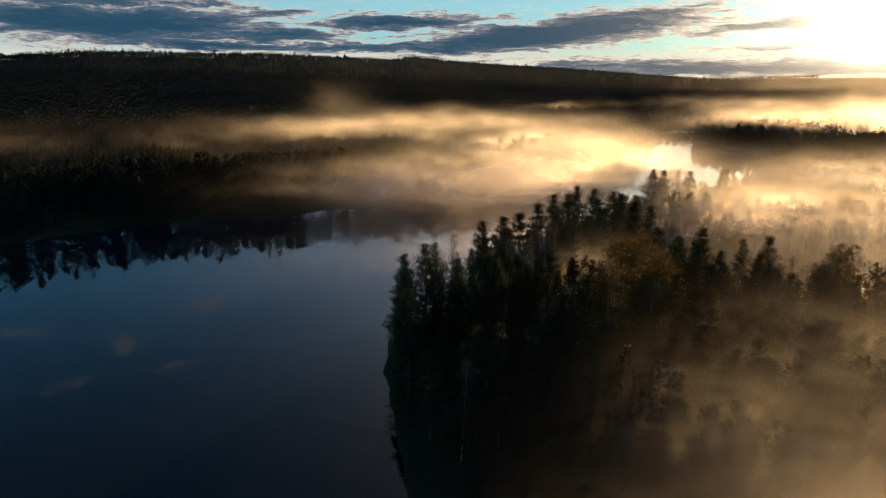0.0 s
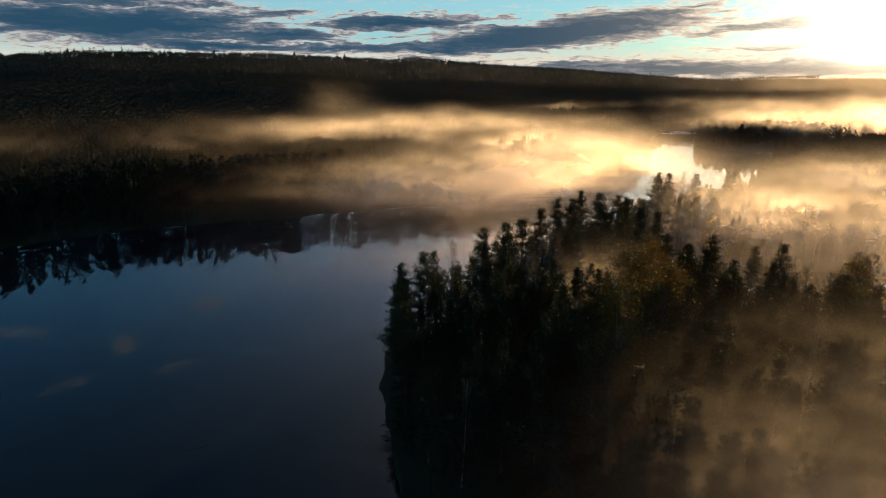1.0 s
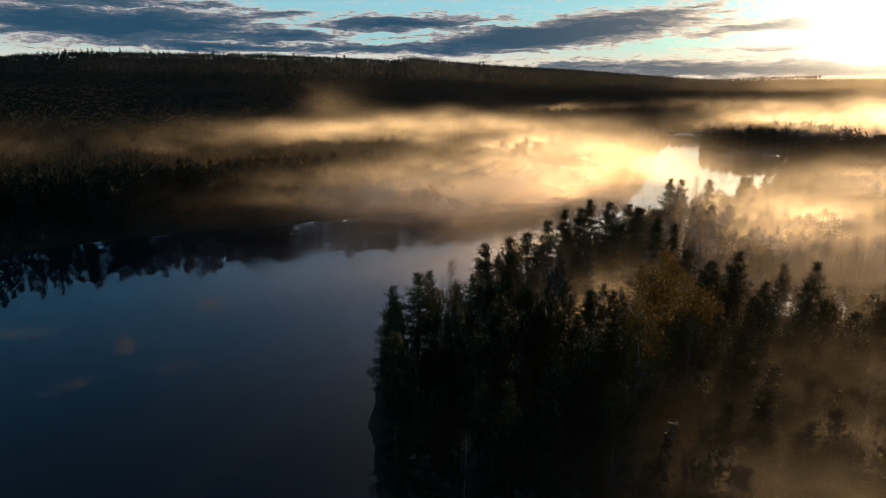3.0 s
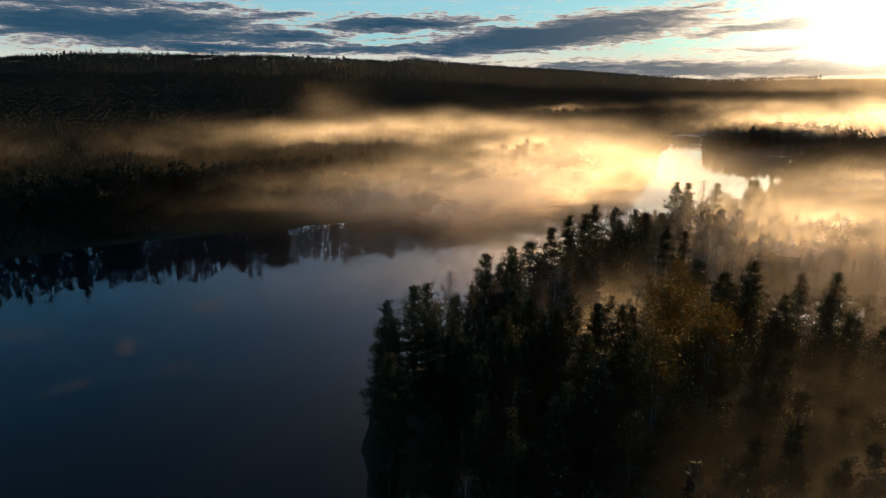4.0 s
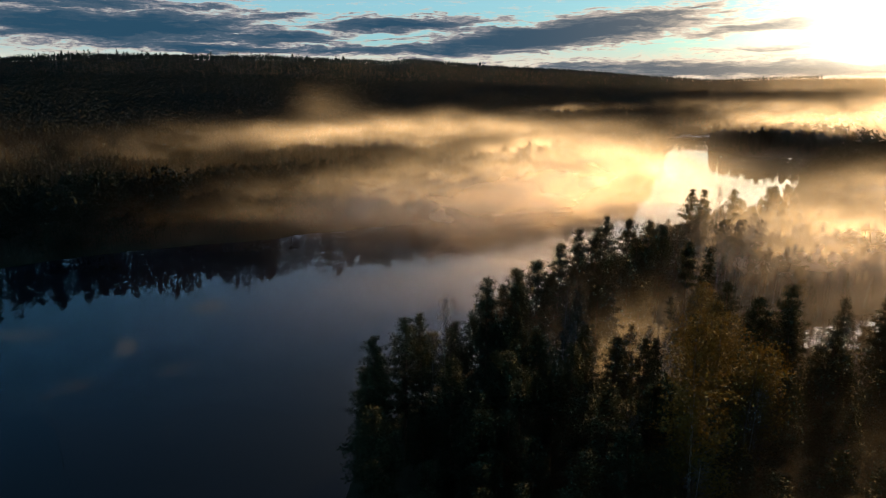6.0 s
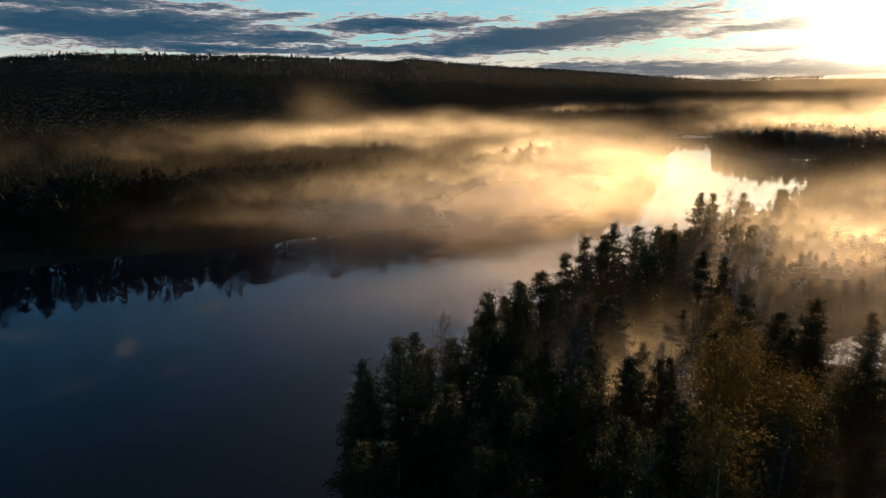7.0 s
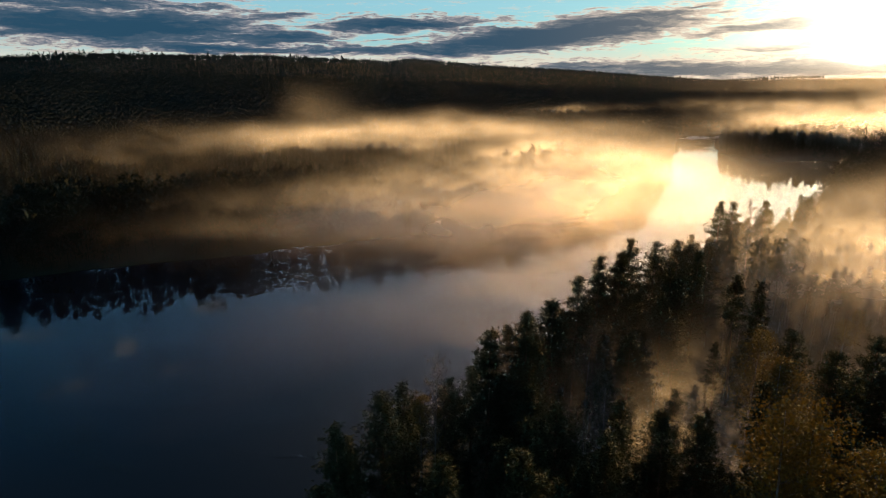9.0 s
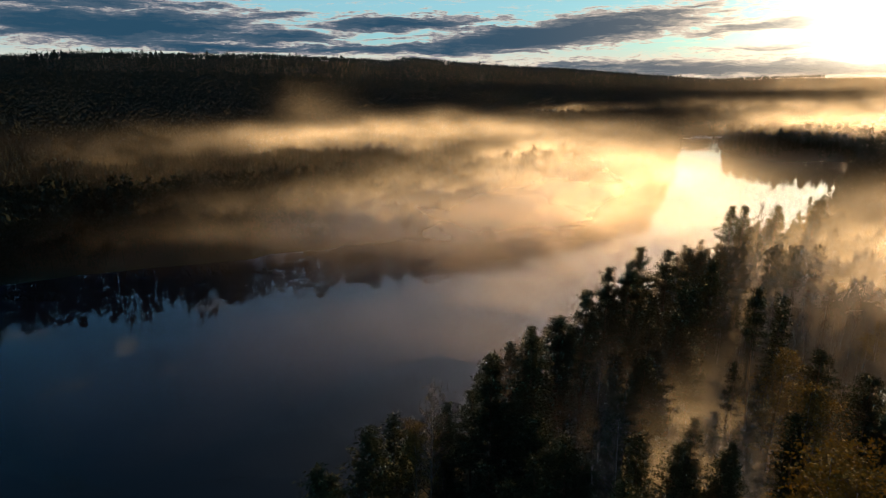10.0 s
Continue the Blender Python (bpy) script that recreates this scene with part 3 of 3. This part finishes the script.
ok = (d > 1.5) & (y < 0.6 * x + 262)
woods("far_point_woods", x[ok], y[ok], g.uniform(13.5, 17.5, ok.sum()), 110, 0.45, bank_needles, "dark conifers on the far point of the peninsula", 9, (0.3, 0.7))
x, y, h = scatter(22, 26000, 500, 1500, -44, 44, 0.8)
woods("valley_woods", x, y, h, 14, 1.1, hazed_needles, "dark conifer forest filling the valley", 5)
x, y, h = scatter(23, 24000, 1400, 3400, -42, 42, 0.9)
woods("hill_woods", x, y, h * 1.05, 7, 1.7, hazed_needles, "distant dark forest on the hills", 6)
# the crest, where single trees show against the sky
g = np.random.default_rng(31)
ca = g.uniform(-42, 30, 5200)
cd = np.interp(ca, CREST[:, 0], CREST[:, 2]) + g.uniform(-60, 60, 5200)
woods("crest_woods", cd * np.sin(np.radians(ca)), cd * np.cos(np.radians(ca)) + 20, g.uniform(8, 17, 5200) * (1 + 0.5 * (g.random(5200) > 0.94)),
      10, 2.0, hazed_needles, "trees along the crest of the far hills", 7)


# ---------------------------------------------------------------- mist
def mist_bank(name, label, x0, x1, y0, y1, z0, z1, sheets, mat, yaw=0.0, seed=0, lean=0.25):
    """Thin drifting veils standing one behind another; x runs along the veils and y across them, both turned by yaw round the middle."""
    cx, cy = (x0 + x1) / 2, (y0 + y1) / 2
    ca, sa = math.cos(radians(yaw)), math.sin(radians(yaw))
    nu, nv = 32, 6
    v, f = [], []
    for k in range(sheets):
        off = y0 + (y1 - y0) * (k + 0.5) / sheets - cy
        base = len(v)
        for j in range(nv + 1):
            for i in range(nu + 1):
                u, w = i / nu, j / nv
                lx = (x1 - x0) * (u - 0.5)
                p = noise.noise(Vector((lx / 45 + seed, off / 30 + k * 3.1, w * 1.5)))
                ly = off + p * (y1 - y0) / sheets * 1.3 + (w - 0.5) * (z1 - z0) * lean
                v.append((cx + lx * ca - ly * sa, cy + lx * sa + ly * ca, z0 + (z1 - z0) * w))
        for j in range(nv):
            for i in range(nu):
                q = base + j * (nu + 1) + i
                f.append((q, q + 1, q + nu + 2, q + nu + 1))
    return tagged(mesh_object(name, v, f, mat, True), label, "mist", kind="stuff")


scene.cycles.transparent_max_bounces = 64
mist_bank("mist_over_far_bank", "golden backlit mist drifting over the far river bank", -170, 165, 318, 445, 2, 50, 10,
          mist_mat("mist_far_bank", [(0, 384, 23, 75, 38, 6, 5, 0.07), (66, 362, 15, 40, 32, 8, 12, 0.12),
                                     (-80, 385, 22, 50, 34, 5, 0, 0.020), (-62, 395, 36, 16, 22, 8, 0, 0.012)], 62, 0.15, 14.0), 0, 1)
mist_bank("mist_over_dark_bank", "faint grey mist over the dark far bank", -330, -20, 245, 390, 2, 42, 5,
          mist_mat("mist_dark_bank", [(-170, 300, 18, 120, 55, 9, 5, 0.006), (-95, 325, 20, 60, 35, 7, 0, 0.010)], 50, 0.15, 14.0), 0, 12)
mist_bank("mist_over_river", "golden brown mist on the water along the far bank", -130, 150, 180, 345, 0.2, 38, 13,
          mist_mat("mist_river", [(14, 258, 9, 50, 22, 10, 27, 0.19), (62, 296, 9, 46, 32, 12, 36, 0.27),
                                  (-45, 234, 8, 36, 20, 8, 25, 0.014), (20, 234, 11, 56, 24, 8, 27, 0.08), (72, 270, 11, 44, 26, 9, 40, 0.10)], 48, 0.20, 10.0), 0, 2)
mist_bank("mist_on_water", "thin golden haze lying on the river", -120, 270, 100, 460, 0.2, 30, 10,
          mist_mat("mist_water", [(65, 245, 3, 75, 50, 7, 45, 0.09), (180, 405, 2, 70, 60, 5, 30, 0.05), (24, 190, 8, 56, 30, 8, 45, 0.035)], 90, 0.4), 0, 10)
mist_bank("mist_over_bend", "bright golden mist over the river bend", 40, 175, 310, 410, 0.2, 26, 6,
          mist_mat("mist_bend", [(84, 334, 5, 30, 24, 7, 45, 0.13)], 45, 0.2), 0, 8)
mist_bank("mist_over_peninsula", "dense golden mist over the wooded peninsula", 35, 235, 142, 268, 0.2, 36, 10,
          mist_mat("mist_peninsula", [(125, 192, 7, 50, 34, 12, 10, 0.26), (80, 180, 7, 24, 18, 8, 0, 0.13),
                                      (172, 236, 9, 40, 25, 10, 20, 0.20)], 42, 0.18, 9.0), 0, 3)
mist_bank("mist_in_forest", "brown backlit mist between the forest trees", 40, 150, 96, 156, 0.5, 30, 6,
          mist_mat("mist_forest", [(98, 127, 11, 30, 22, 10, 10, 0.065)], 34, 0.2), 0, 4)
mist_bank("mist_in_clearing", "golden puff of mist in a gap of the forest", 6, 64, 102, 158, 0.5, 28, 8,
          mist_mat("mist_clearing", [(28, 125, 6, 14, 15, 7, -20, 0.13)], 24, 0.25, 3.0), 0, 11)
mist_bank("mist_below", "brown low mist over dark trees", -10, 125, 10, 100, 1, 36, 10,
          mist_mat("mist_below_camera", [(49, 41, 14, 22, 16, 9, 0, 0.15), (66, 74, 12, 30, 14, 8, 0, 0.06),
                                         (38, 62, 10, 18, 12, 6, 0, 0.05)], 32, 0.17, 7.0), -10, 5, 0.7)
mist_bank("mist_across_river", "golden mist over the woods across the river", 160, 480, 410, 600, -2, 50, 7,
          mist_mat("mist_across", [(262, 485, 17, 62, 50, 11, 0, 0.17), (350, 490, 20, 80, 55, 13, 0, 0.20), (262, 440, 23, 60, 24, 9, 0, 0.20), (350, 445, 24, 70, 30, 9, 0, 0.24)], 48, 0.15, 12.0), -10, 9)
mist_bank("mist_over_valley", "thin mist wisps over the distant valley forest", 30, 720, 590, 790, -2, 60, 5,
          mist_mat("mist_valley", [(128, 665, 21, 52, 24, 4, 0, 0.055), (250, 645, 24, 34, 24, 7, 0, 0.06),
                                   (345, 700, 22, 85, 40, 6, 0, 0.07), (540, 700, 18, 150, 80, 24, 0, 0.05)], 60, 0.15, 9.0), 0, 6)
mist_bank("mist_far_haze", "pale evening haze before the far hills", 60, 1700, 800, 1750, -15, 130, 4,
          mist_mat("far_haze", [(1000, 1200, 30, 330, 420, 60, -28, 0.10)], 600, 0.5, 20.0), -28, 7)


# ---------------------------------------------------------------- rapids at the upper end of the visible river
def foam_build(N, b, pos):
    n = N.noise(pos, 0.8, 5.0, 0.6)
    N.put(b.inputs["Base Color"], N.ramp(n, [(0.3, (0.25, 0.28, 0.30)), (0.7, (0.8, 0.8, 0.8))]))
    b.inputs["Roughness"].default_value = 0.6
    bump(N, b, n, 0.5, 0.1)


foam_mat = principled("white_water", foam_build)
fr = random.Random(77)
foam = Soup()
for i in range(46):
    cx, cy, ang = fr.uniform(196, 250), 598 + fr.gauss(0, 7), fr.uniform(-0.25, 0.25)
    length, wide_f, top_f = fr.uniform(2, 7), fr.uniform(0.4, 1.0), fr.uniform(0.1, 0.3)
    base = len(foam.v)
    for k in range(10):
        a = 2 * math.pi * k / 10
        px, py = length * math.cos(a) * fr.uniform(0.85, 1.1), wide_f * math.sin(a) * fr.uniform(0.8, 1.2)
        foam.v.append((cx + px * math.cos(ang) - py * math.sin(ang), cy + px * math.sin(ang) + py * math.cos(ang), -0.05))
    foam.v.append((cx, cy, top_f))
    foam.f += [(base + k, base + (k + 1) % 10, base + 10) for k in range(10)]
tagged(mesh_object("white_water", foam.v, foam.f, foam_mat, True), "pale broken water of small rapids across the river", "rapids", kind="stuff")
